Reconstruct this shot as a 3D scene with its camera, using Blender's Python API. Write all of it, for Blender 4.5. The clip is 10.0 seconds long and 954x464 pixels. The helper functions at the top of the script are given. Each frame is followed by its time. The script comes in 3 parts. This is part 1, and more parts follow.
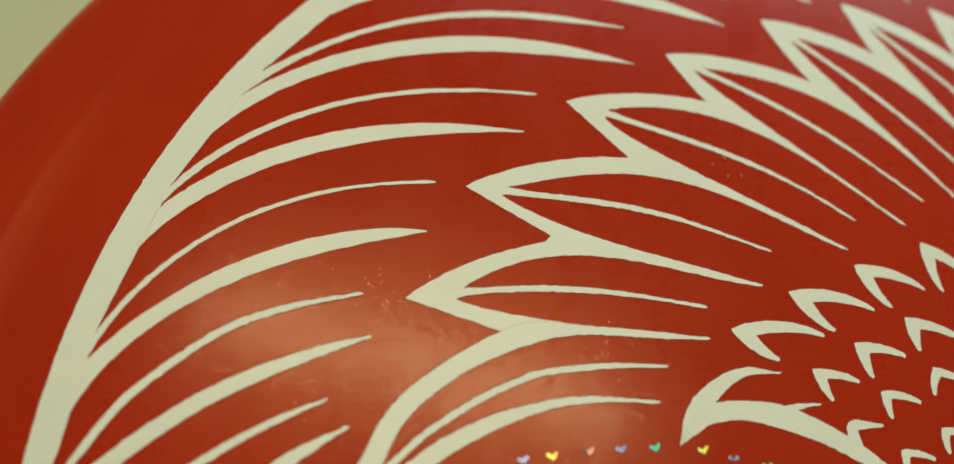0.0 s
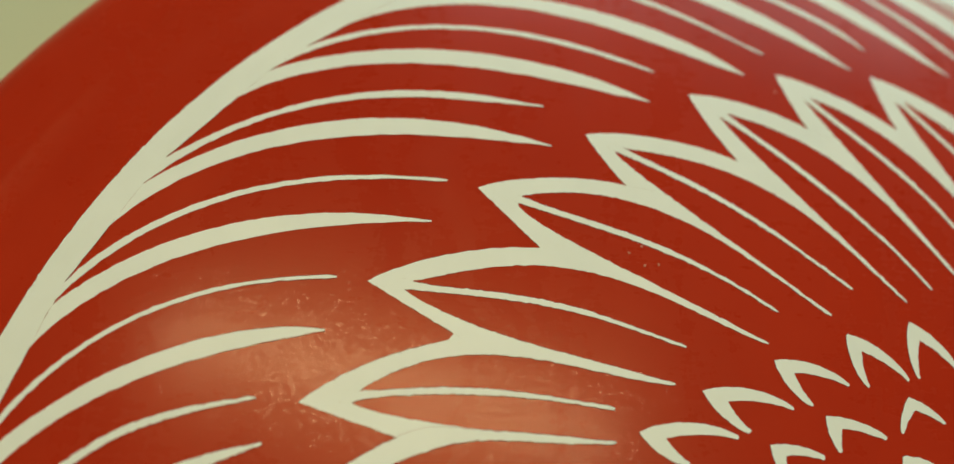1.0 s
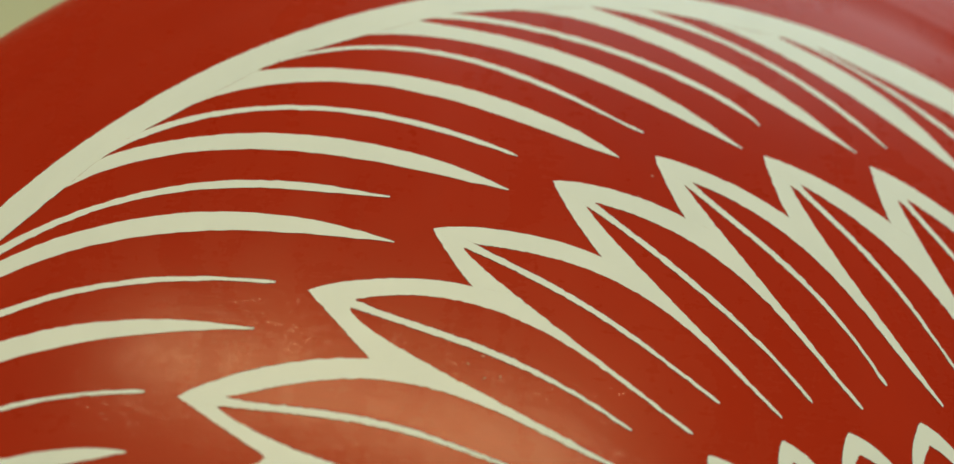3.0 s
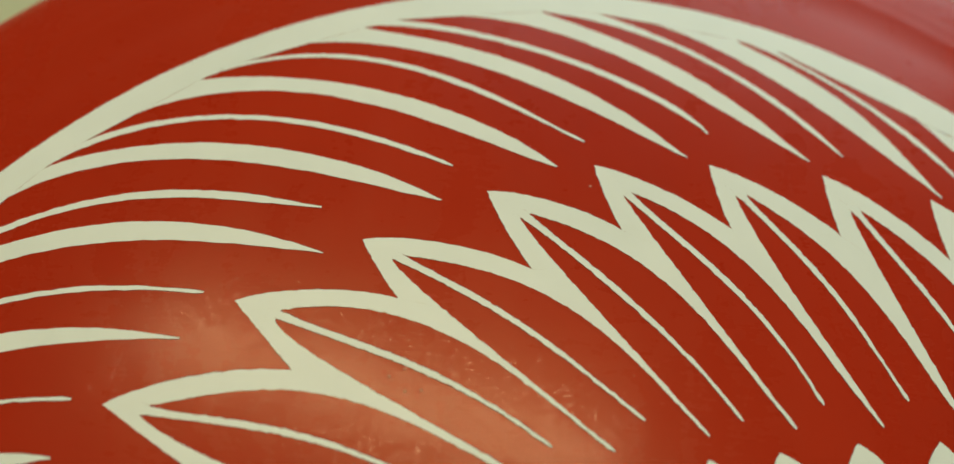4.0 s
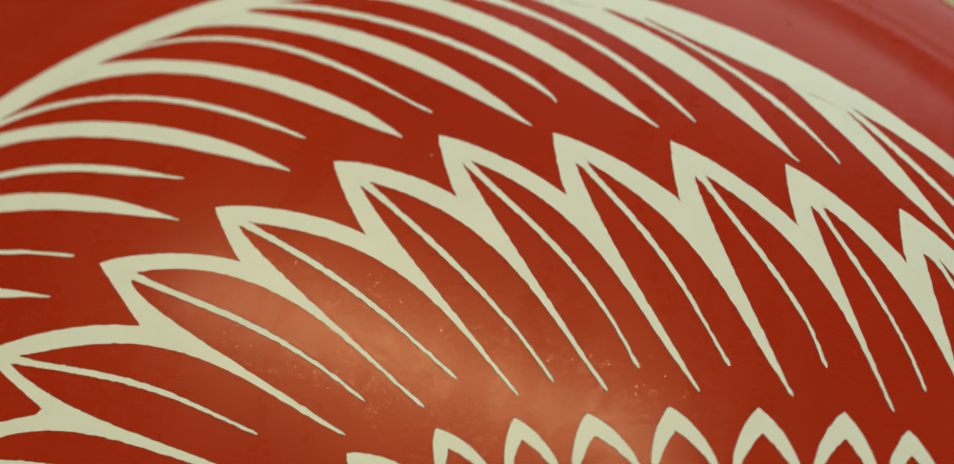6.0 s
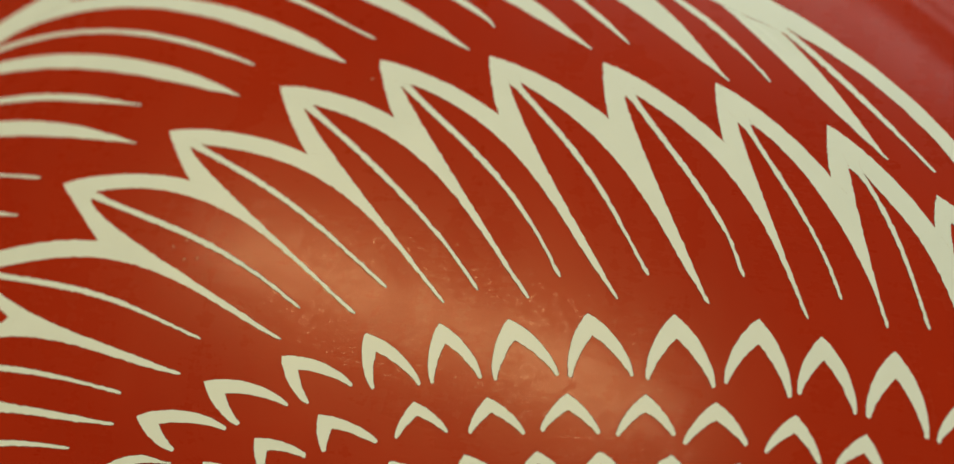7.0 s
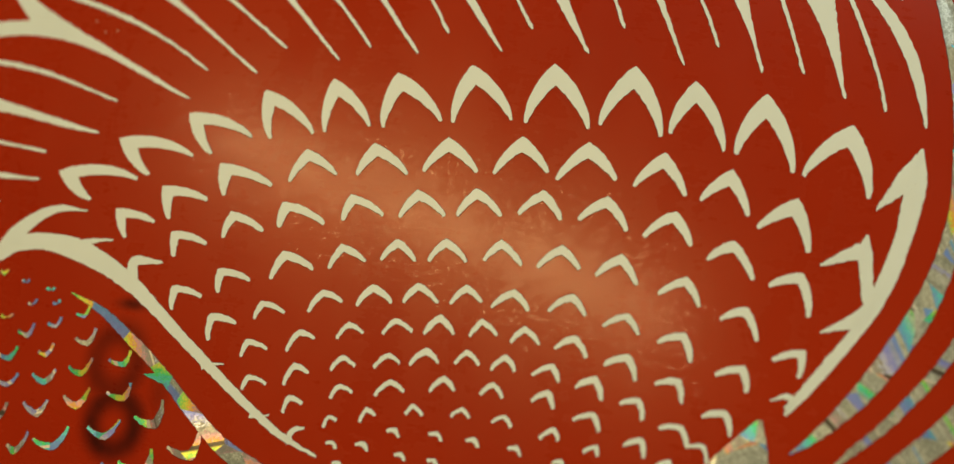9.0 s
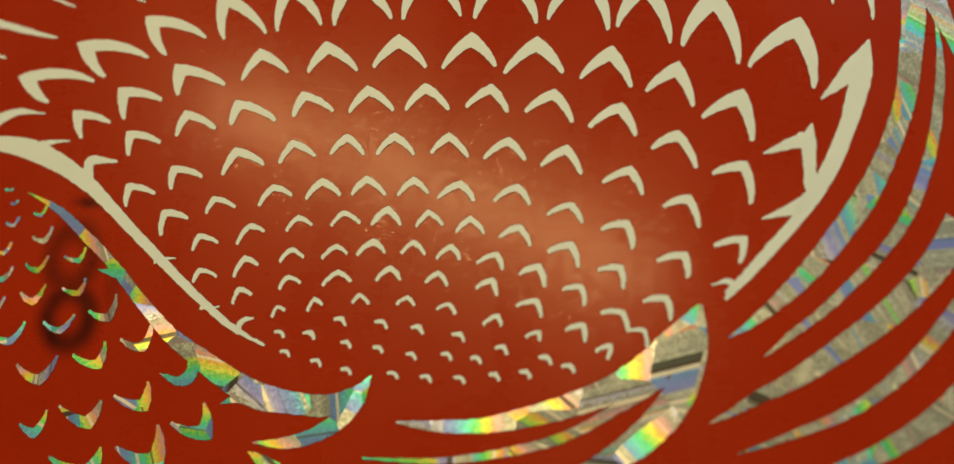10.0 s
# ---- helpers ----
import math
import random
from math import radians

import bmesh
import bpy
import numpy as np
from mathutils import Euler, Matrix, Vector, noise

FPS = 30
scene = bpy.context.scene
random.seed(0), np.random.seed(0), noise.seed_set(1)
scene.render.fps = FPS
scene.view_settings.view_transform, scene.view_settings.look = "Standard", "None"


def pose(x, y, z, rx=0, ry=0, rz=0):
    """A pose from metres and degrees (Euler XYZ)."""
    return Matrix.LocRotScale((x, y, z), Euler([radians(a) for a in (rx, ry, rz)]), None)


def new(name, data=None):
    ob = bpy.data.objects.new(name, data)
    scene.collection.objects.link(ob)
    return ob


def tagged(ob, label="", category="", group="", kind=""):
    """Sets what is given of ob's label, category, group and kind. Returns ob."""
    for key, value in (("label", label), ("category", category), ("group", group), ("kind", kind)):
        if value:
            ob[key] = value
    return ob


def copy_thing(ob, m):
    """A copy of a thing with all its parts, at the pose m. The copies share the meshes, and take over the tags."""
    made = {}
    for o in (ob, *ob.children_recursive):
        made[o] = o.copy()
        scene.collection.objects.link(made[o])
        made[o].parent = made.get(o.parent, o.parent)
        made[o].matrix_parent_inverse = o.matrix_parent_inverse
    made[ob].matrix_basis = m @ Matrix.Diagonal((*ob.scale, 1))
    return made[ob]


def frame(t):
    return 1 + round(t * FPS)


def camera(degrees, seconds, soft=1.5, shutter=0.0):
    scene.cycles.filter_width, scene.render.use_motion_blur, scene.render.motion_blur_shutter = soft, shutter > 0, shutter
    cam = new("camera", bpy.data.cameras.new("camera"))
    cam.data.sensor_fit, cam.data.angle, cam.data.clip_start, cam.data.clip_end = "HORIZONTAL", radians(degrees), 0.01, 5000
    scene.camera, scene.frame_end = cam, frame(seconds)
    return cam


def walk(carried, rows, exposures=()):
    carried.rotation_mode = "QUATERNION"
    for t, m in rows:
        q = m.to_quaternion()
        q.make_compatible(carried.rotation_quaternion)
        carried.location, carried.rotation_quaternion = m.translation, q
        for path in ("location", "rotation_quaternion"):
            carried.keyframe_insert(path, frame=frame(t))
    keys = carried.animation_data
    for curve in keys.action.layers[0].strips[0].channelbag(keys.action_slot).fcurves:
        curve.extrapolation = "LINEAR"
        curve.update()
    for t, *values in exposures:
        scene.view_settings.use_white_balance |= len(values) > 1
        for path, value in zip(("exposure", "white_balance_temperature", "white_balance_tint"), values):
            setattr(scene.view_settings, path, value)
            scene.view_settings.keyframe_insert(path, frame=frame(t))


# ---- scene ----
cam = camera(58.57, 10.0)
cam.data.dof.use_dof = True
cam.data.dof.focus_distance = 0.086
cam.data.dof.aperture_fstop = 9.0

PATH = [
    (0.0, pose(-0.05897, 0.00115, 0.09739, 18.522, -10.410, 0.866)),
    (0.5, pose(-0.05529, 0.00558, 0.09901, 18.415, -9.832, 1.202)),
    (1.0, pose(-0.04782, 0.01185, 0.09993, 18.031, -9.163, 1.282)),
    (1.5, pose(-0.04112, 0.01661, 0.09980, 18.235, -8.585, 1.174)),
    (2.0, pose(-0.03555, 0.02063, 0.09940, 17.711, -8.111, 1.494)),
    (2.5, pose(-0.03204, 0.02310, 0.09938, 17.674, -7.646, 1.785)),
    (4.0, pose(-0.01510, 0.02827, 0.10078, 16.423, -3.261, 3.672)),
    (4.5, pose(-0.00902, 0.02918, 0.10163, 16.110, -1.632, 4.189)),
    (5.0, pose(-0.00000, 0.03021, 0.10257, 15.686, 0.960, 4.943)),
    (6.3, pose(0.01852, 0.02636, 0.10379, 15.068, 5.707, 5.868)),
    (6.5, pose(0.02078, 0.02513, 0.10370, 14.769, 6.268, 6.025)),
    (7.0, pose(0.02805, 0.02198, 0.10403, 14.011, 8.005, 6.432)),
    (7.5, pose(0.03505, 0.01832, 0.10350, 13.444, 9.145, 6.696)),
    (8.0, pose(0.04042, 0.01299, 0.10156, 13.184, 10.297, 7.058)),
    (8.5, pose(0.04358, 0.00740, 0.10079, 12.794, 10.953, 7.351)),
    (9.0, pose(0.04686, 0.00210, 0.10027, 11.667, 11.306, 7.380)),
    (9.5, pose(0.05013, -0.00119, 0.09933, 10.840, 11.717, 7.358)),
    (10.0, pose(0.05373, -0.00655, 0.09776, 10.991, 11.908, 7.535)),
]
# the camera's own white balance warms a little as it nears the tail
walk(cam, PATH, [(0.0, 0.11, 5600, 8), (4.5, 0.04, 5600, 8), (6.5, 0.02, 5800, 8), (8.5, 0.01, 6350, 9), (10.0, -0.06, 6550, 9)])

# ---- light ----
world = bpy.data.worlds.new("room_air")
scene.world = world
world.use_nodes = True
world.node_tree.nodes["Background"].inputs[0].default_value = (1.0, 0.93, 0.78, 1)
world.node_tree.nodes["Background"].inputs[1].default_value = 0.05

TABLE_Z, FLOOR_Z, CEIL_Z = 0.0, -0.75, 1.70
LAMP_C, LAMP_LEN, LAMP_W, LAMP_TURN = (-0.31, 0.425), 1.4, 0.10, -15.5
WIN_X, WIN_Z = (-0.2, 1.8), (-0.05, 1.5)
RX0, RX1, RY0, RY1 = -2.1, 1.9, -1.7, 1.9

lamp_data = bpy.data.lights.new("ceiling_lamp", "AREA")
lamp_data.shape, lamp_data.size, lamp_data.size_y = "RECTANGLE", LAMP_LEN, LAMP_W
lamp_data.energy, lamp_data.color = 18.5, (1.0, 0.68, 0.28)
lamp = new("ceiling_lamp", lamp_data)
lamp.matrix_world = pose(LAMP_C[0], LAMP_C[1], CEIL_Z - 0.075, 0, 0, LAMP_TURN)

# unseen windows: north fits the cool sheen, south is an added weak fill
for wall_y, facing, power in ((RY1 + 0.02, -90, 19.0), (RY0 - 0.02, 90, 3.0)):
    sky_data = bpy.data.lights.new("window_fill_light", "AREA")
    sky_data.shape, sky_data.size, sky_data.size_y = "RECTANGLE", WIN_X[1] - WIN_X[0], WIN_Z[1] - WIN_Z[0]
    sky_data.energy, sky_data.color = power, (0.88, 1.0, 0.98)
    new("window_fill_light", sky_data).matrix_world = pose(sum(WIN_X) / 2, wall_y, sum(WIN_Z) / 2, facing, 0, 0)


# ---- materials ----
def material(name, colour, rough=0.5, metal=0.0):
    m = bpy.data.materials.new(name)
    m.use_nodes = True
    b = m.node_tree.nodes["Principled BSDF"]
    b.inputs["Base Color"].default_value = (*colour, 1)
    b.inputs["Roughness"].default_value = rough
    b.inputs["Metallic"].default_value = metal
    return m, m.node_tree, b


def node(tree, kind, **values):
    n = tree.nodes.new(kind)
    for key, v in values.items():
        n.inputs[key.replace("_", " ")].default_value = v
    return n


def coords(tree, scale=(1, 1, 1)):
    c = tree.nodes.new("ShaderNodeTexCoord")
    m = tree.nodes.new("ShaderNodeMapping")
    m.inputs["Scale"].default_value = scale
    tree.links.new(c.outputs["Object"], m.inputs["Vector"])
    return m.outputs["Vector"]


def noise_out(tree, vec, scale, detail=4.0, rough=0.55):
    n = node(tree, "ShaderNodeTexNoise", Scale=scale, Detail=detail, Roughness=rough)
    tree.links.new(vec, n.inputs["Vector"])
    return n.outputs["Fac"]


def ramp(tree, fac, stops):
    r = tree.nodes.new("ShaderNodeValToRGB")
    e = r.color_ramp.elements
    while len(e) < len(stops):
        e.new(0.5)
    for el, (p, c) in zip(e, stops):
        el.position, el.color = p, (*c, 1)
    tree.links.new(fac, r.inputs["Fac"])
    return r.outputs["Color"]


def bump(tree, height, bsdf, strength, distance, before=None):
    b = node(tree, "ShaderNodeBump", Strength=strength, Distance=distance)
    tree.links.new(height, b.inputs["Height"])
    if before:
        tree.links.new(before, b.inputs["Normal"])
    tree.links.new(b.outputs["Normal"], bsdf.inputs["Normal"])
    return b.outputs["Normal"]


def calculator(t):
    """Short hand for math nodes in the tree t."""
    def calc(op, x, y=None, z=None):
        n = t.nodes.new("ShaderNodeMath")
        n.operation = op
        for k, v in enumerate((x, y, z)):
            if isinstance(v, (int, float)):
                n.inputs[k].default_value = v
            elif v is not None:
                t.links.new(v, n.inputs[k])
        return n.outputs[0]
    return calc


def blend(t, fac, a, b):
    mix = t.nodes.new("ShaderNodeMix")
    mix.data_type = "RGBA"
    t.links.new(fac, mix.inputs["Factor"])
    for key, c in (("A", a), ("B", b)):
        if isinstance(c, tuple):
            mix.inputs[key].default_value = (*c, 1)
        else:
            t.links.new(c, mix.inputs[key])
    return mix.outputs["Result"]


def leaning(t, normal, colour, amount):
    """The normal tipped sideways by a random colour."""
    shift, grow, unit = (t.nodes.new("ShaderNodeVectorMath") for _ in range(3))
    shift.operation, grow.operation, unit.operation = "SUBTRACT", "MULTIPLY_ADD", "NORMALIZE"
    t.links.new(colour, shift.inputs[0])
    shift.inputs[1].default_value = (0.5, 0.5, 0.5)
    t.links.new(shift.outputs[0], grow.inputs[0])
    grow.inputs[1].default_value = (amount, amount, 0)
    t.links.new(normal, grow.inputs[2])
    t.links.new(grow.outputs[0], unit.inputs[0])
    return unit.outputs[0]


def ink_smear(t, calc):
    """A blurred marker figure of two loops and a dash, soaked into the plastic: 1 where the ink lies."""
    xyz = t.nodes.new("ShaderNodeSeparateXYZ")
    t.links.new(coords(t), xyz.inputs[0])
    ink = None
    for cx, cy, rx, ry, line, weight in INK:
        dx = calc("DIVIDE", calc("SUBTRACT", xyz.outputs[0], cx), rx)
        dy = calc("DIVIDE", calc("SUBTRACT", xyz.outputs[1], cy), ry)
        far = calc("SQRT", calc("ADD", calc("MULTIPLY", dx, dx), calc("MULTIPLY", dy, dy)))
        off = calc("ABSOLUTE", calc("SUBTRACT", far, 1.0)) if line < 1 else far
        soft = t.nodes.new("ShaderNodeMapRange")
        soft.interpolation_type = "SMOOTHSTEP"
        t.links.new(off, soft.inputs["Value"])
        soft.inputs["From Min"].default_value, soft.inputs["From Max"].default_value = 0.0, line
        soft.inputs["To Min"].default_value, soft.inputs["To Max"].default_value = weight, 0.0
        ink = soft.outputs[0] if ink is None else calc("MAXIMUM", ink, soft.outputs[0])
    return calc("MULTIPLY", ink, calc("MULTIPLY_ADD", noise_out(t, coords(t), 330, 3), 0.7, 0.62))


INK = [(-0.00627, -0.00637, 0.00250, 0.00258, 0.85, 0.85), (-0.00722, -0.0002, 0.0024, 0.0029, 0.9, 0.6), (-0.00658, 0.00582, 0.00248, 0.00087, 1.25, 0.8), (-0.00184, -0.0026, 0.00154, 0.00314, 1.3, 0.3)]


def red_plastic():
    m, t, b = material("red_plastic", (0.32, 0.010, 0.004), 0.3)
    link, calc = t.links.new, calculator(t)
    v = coords(t)
    colour = ramp(t, noise_out(t, v, 38, 5), [(0.3, (0.360, 0.0215, 0.0030)), (0.7, (0.405, 0.0285, 0.0045))])
    link(blend(t, ink_smear(t, calc), colour, (0.022, 0.004, 0.004)), b.inputs["Base Color"])
    # wiped and smeared patches: bent streaks in which the surface is duller
    bent = t.nodes.new("ShaderNodeVectorMath")
    bent.operation = "MULTIPLY_ADD"
    warp = node(t, "ShaderNodeTexNoise", Scale=55.0, Detail=2.0)
    link(v, warp.inputs["Vector"])
    link(warp.outputs["Color"], bent.inputs[0])
    bent.inputs[1].default_value = (0.016, 0.016, 0)
    link(v, bent.inputs[2])
    stretch = t.nodes.new("ShaderNodeMapping")
    stretch.inputs["Rotation"].default_value = (0, 0, radians(52))
    stretch.inputs["Scale"].default_value = (1, 0.24, 1)
    link(bent.outputs[0], stretch.inputs["Vector"])
    smear = noise_out(t, stretch.outputs[0], 150, 5, 0.62)
    streak = noise_out(t, coords(t, (0.3, 1, 1)), 700, 5, 0.7)
    gloss = calc("ADD", calc("MULTIPLY", smear, 0.16), calc("MULTIPLY_ADD", streak, 0.10, 0.155))
    link(gloss, b.inputs["Roughness"])
    link(ramp(t, smear, [(0.30, (0.16,) * 3), (0.48, (0.23,) * 3), (0.7, (0.26,) * 3)]), b.inputs["Specular IOR Level"])
    b.inputs["Specular Tint"].default_value = (1.0, 0.82, 0.58, 1)
    # a thin handled gloss that breaks up into tiny glints and short scratches
    link(ramp(t, smear, [(0.28, (0.06,) * 3), (0.62, (0.14,) * 3)]), b.inputs["Coat Weight"])
    b.inputs["Coat Roughness"].default_value = 0.12
    b.inputs["Coat IOR"].default_value = 1.5
    geo = t.nodes.new("ShaderNodeNewGeometry")
    grit = node(t, "ShaderNodeTexVoronoi", Scale=5400.0)
    link(coords(t, (0.6, 1, 1)), grit.inputs["Vector"])
    pick = t.nodes.new("ShaderNodeSeparateColor")
    link(grit.outputs["Color"], pick.inputs["Color"])
    few = ramp(t, pick.outputs[2], [(0.45, (0.25,) * 3), (0.60, (1.0,) * 3)])
    link(leaning(t, geo.outputs["Normal"], blend(t, few, (0.5, 0.5, 0.5), grit.outputs["Color"]), 0.10), b.inputs["Coat Normal"])
    fine = bump(t, noise_out(t, coords(t, (0.55, 1, 1)), 2300, 4, 0.7), b, 0.32, 0.00003)
    # faint mould rings round the disc
    far = t.nodes.new("ShaderNodeVectorMath")
    far.operation = "LENGTH"
    link(coords(t, (1, 1, 0)), far.inputs[0])
    ring = t.nodes.new("ShaderNodeCombineXYZ")
    link(far.outputs["Value"], ring.inputs[0])
    fine = bump(t, noise_out(t, ring.outputs[0], 420, 4, 0.6), b, 0.12, 0.00008, fine)
    bump(t, noise_out(t, v, 240, 3, 0.5), b, 0.05, 0.00010, fine)
    return m


def white_foil():
    m, t, b = material("white_foil", (0.78, 0.77, 0.70), 0.45)
    v = coords(t)
    colour = ramp(t, noise_out(t, v, 120, 5), [(0.3, (0.74, 0.89, 0.91)), (0.7, (0.79, 0.94, 0.96))])
    t.links.new(colour, b.inputs["Base Color"])
    bump(t, noise_out(t, v, 1200, 3), b, 0.2, 0.00003)
    return m


def rainbow_foil():
    """Silver film creased into flat shards, each painted with straight bands of rainbow, glint and shade that run its
    own way.
    """
    m, t, b = material("rainbow_foil", (0.5, 0.5, 0.46), 0.36, 0.45)
    link, calc = t.links.new, calculator(t)
    v = coords(t, (1, 1, 0.01))
    bent = t.nodes.new("ShaderNodeVectorMath")
    bent.operation = "MULTIPLY_ADD"
    warp = node(t, "ShaderNodeTexNoise", Scale=90.0, Detail=2.0)
    link(v, warp.inputs["Vector"])
    link(warp.outputs["Color"], bent.inputs[0])
    bent.inputs[1].default_value = (0.003, 0.003, 0)
    link(v, bent.inputs[2])
    cell = node(t, "ShaderNodeTexVoronoi", Scale=210.0, Randomness=1.0)
    link(bent.outputs[0], cell.inputs["Vector"])
    split = t.nodes.new("ShaderNodeSeparateColor")
    link(cell.outputs["Color"], split.inputs["Color"])
    xyz = t.nodes.new("ShaderNodeSeparateXYZ")
    link(v, xyz.inputs[0])
    grain = node(t, "ShaderNodeTexVoronoi", Scale=6500.0)
    link(v, grain.inputs["Vector"])
    speck = t.nodes.new("ShaderNodeSeparateColor")
    link(grain.outputs["Color"], speck.inputs["Color"])
    # how far along the shard's own direction
    turn = calc("MULTIPLY_ADD", split.outputs[0], 2.2, -0.1)
    along = calc("ADD", calc("MULTIPLY", xyz.outputs[0], calc("COSINE", turn)), calc("MULTIPLY", xyz.outputs[1], calc("SINE", turn)))

    def band(scale, seed, detail=1.5):
        n = node(t, "ShaderNodeTexNoise", Scale=1.0, Detail=detail, Roughness=0.6)
        n.noise_dimensions = "1D"
        link(calc("ADD", calc("MULTIPLY", along, scale), calc("MULTIPLY_ADD", split.outputs[1], 37.0, seed)), n.inputs["W"])
        return n.outputs["Fac"]

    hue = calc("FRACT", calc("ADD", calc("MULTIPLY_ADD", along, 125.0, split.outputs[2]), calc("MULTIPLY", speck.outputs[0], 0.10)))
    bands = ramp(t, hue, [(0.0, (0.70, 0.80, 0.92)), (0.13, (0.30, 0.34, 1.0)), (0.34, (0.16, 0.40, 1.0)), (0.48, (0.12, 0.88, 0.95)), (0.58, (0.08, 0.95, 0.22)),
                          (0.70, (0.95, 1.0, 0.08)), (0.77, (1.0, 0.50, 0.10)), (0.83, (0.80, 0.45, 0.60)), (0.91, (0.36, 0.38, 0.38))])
    # painted diffraction colour is strongest on the head and thins out to narrow bands along the tail
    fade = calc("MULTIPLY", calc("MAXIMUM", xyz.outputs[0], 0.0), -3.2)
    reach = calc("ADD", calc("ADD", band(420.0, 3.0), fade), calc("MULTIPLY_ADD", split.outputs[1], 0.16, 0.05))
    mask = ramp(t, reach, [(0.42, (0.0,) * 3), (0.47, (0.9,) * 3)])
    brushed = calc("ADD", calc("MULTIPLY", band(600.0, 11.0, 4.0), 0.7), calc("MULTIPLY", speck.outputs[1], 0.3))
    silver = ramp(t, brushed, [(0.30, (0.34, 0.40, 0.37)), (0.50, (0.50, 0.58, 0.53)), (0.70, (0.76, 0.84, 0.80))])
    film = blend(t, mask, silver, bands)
    # dark shade bands and pale glints, both painted into the film's colour
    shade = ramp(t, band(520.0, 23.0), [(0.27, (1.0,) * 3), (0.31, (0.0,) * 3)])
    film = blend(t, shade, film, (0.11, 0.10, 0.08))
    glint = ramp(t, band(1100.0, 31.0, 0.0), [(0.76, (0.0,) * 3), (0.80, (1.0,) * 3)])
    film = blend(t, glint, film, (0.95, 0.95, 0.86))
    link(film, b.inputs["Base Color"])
    # each shard leans its own way, and fine creases glint
    geo = t.nodes.new("ShaderNodeNewGeometry")
    lean = leaning(t, geo.outputs["Normal"], cell.outputs["Color"], 0.22)
    link(leaning(t, lean, grain.outputs["Color"], 0.12), b.inputs["Normal"])
    return m


def painted(name, a, c, scale, rough, depth=0.0005):
    m, t, b = material(name, a, rough)
    v = coords(t)
    t.links.new(ramp(t, noise_out(t, v, scale, 6), [(0.3, a), (0.7, c)]), b.inputs["Base Color"])
    bump(t, noise_out(t, v, scale * 12, 4), b, 0.25, depth)
    return m


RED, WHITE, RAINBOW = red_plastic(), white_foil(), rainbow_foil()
# dark red painted as the shade along the foil's pressed edges
EDGE_SHADE = painted("edge_shade", (0.10, 0.012, 0.004), (0.16, 0.020, 0.006), 700, 0.5, 0.00002)
TABLE_PAINT = painted("table_laminate", (0.44, 0.57, 0.43), (0.48, 0.61, 0.47), 14, 0.45, 0.0002)
WALL_PAINT = painted("wall_paint", (0.62, 0.61, 0.58), (0.66, 0.65, 0.62), 3, 0.8)
# tone of the unseen west wall, added dark to dim the disc's left rim
DARK_PAINT = painted("dark_wall_paint", (0.26, 0.22, 0.18), (0.30, 0.26, 0.21), 3, 0.8)
# unseen ceiling, kept dark so that the disc mirrors little from above
CEIL_PAINT = painted("ceiling_paint", (0.15, 0.145, 0.13), (0.19, 0.18, 0.16), 3, 0.85)
FLOOR_WOOD = painted("floor_boards", (0.20, 0.12, 0.07), (0.30, 0.19, 0.11), 6, 0.5)
LAMP_METAL = painted("lamp_enamel", (0.7, 0.7, 0.68), (0.75, 0.75, 0.73), 20, 0.4)


# ---- mesh helpers ----
def part(name, bm, mat, parent=None, label="", smooth=False):
    me = bpy.data.meshes.new(name)
    bmesh.ops.recalc_face_normals(bm, faces=bm.faces)
    bm.to_mesh(me)
    bm.free()
    me.materials.append(mat)
    if smooth:
        me.polygons.foreach_set("use_smooth", [True] * len(me.polygons))
    ob = new(name, me)
    ob.parent = parent
    if label:
        ob["label"] = label
    return ob


def box(x0, x1, y0, y1, z0, z1, bevel=0.0):
    bm = bmesh.new()
    bmesh.ops.create_cube(bm, size=1)
    for v in bm.verts:
        v.co = ((x0 + x1) / 2 + v.co.x * (x1 - x0), (y0 + y1) / 2 + v.co.y * (y1 - y0), (z0 + z1) / 2 + v.co.z * (z1 - z0))
    if bevel:
        bmesh.ops.bevel(bm, geom=bm.edges[:], offset=bevel, segments=3, affect="EDGES")
    return bm


# ---- the room ----
tagged(part("floor", box(RX0, RX1, RY0, RY1, FLOOR_Z - 0.1, FLOOR_Z), FLOOR_WOOD), "brown boarded floor under the table", "floor", kind="structure")
tagged(part("ceiling", box(RX0, RX1, RY0, RY1, CEIL_Z, CEIL_Z + 0.1), CEIL_PAINT), "plain dark ceiling of the room, unseen, darkened to dim reflections", "ceiling", kind="structure")
for wall_name, e, paint in (("wall_west", (RX0 - 0.1, RX0, RY0 - 0.1, RY1 + 0.1), DARK_PAINT),
                            ("wall_east", (RX1, RX1 + 0.1, RY0 - 0.1, RY1 + 0.1), WALL_PAINT)):
    tagged(part(wall_name, box(*e, FLOOR_Z - 0.1, CEIL_Z + 0.1), paint), "plain painted wall of the room", "wall", kind="structure")


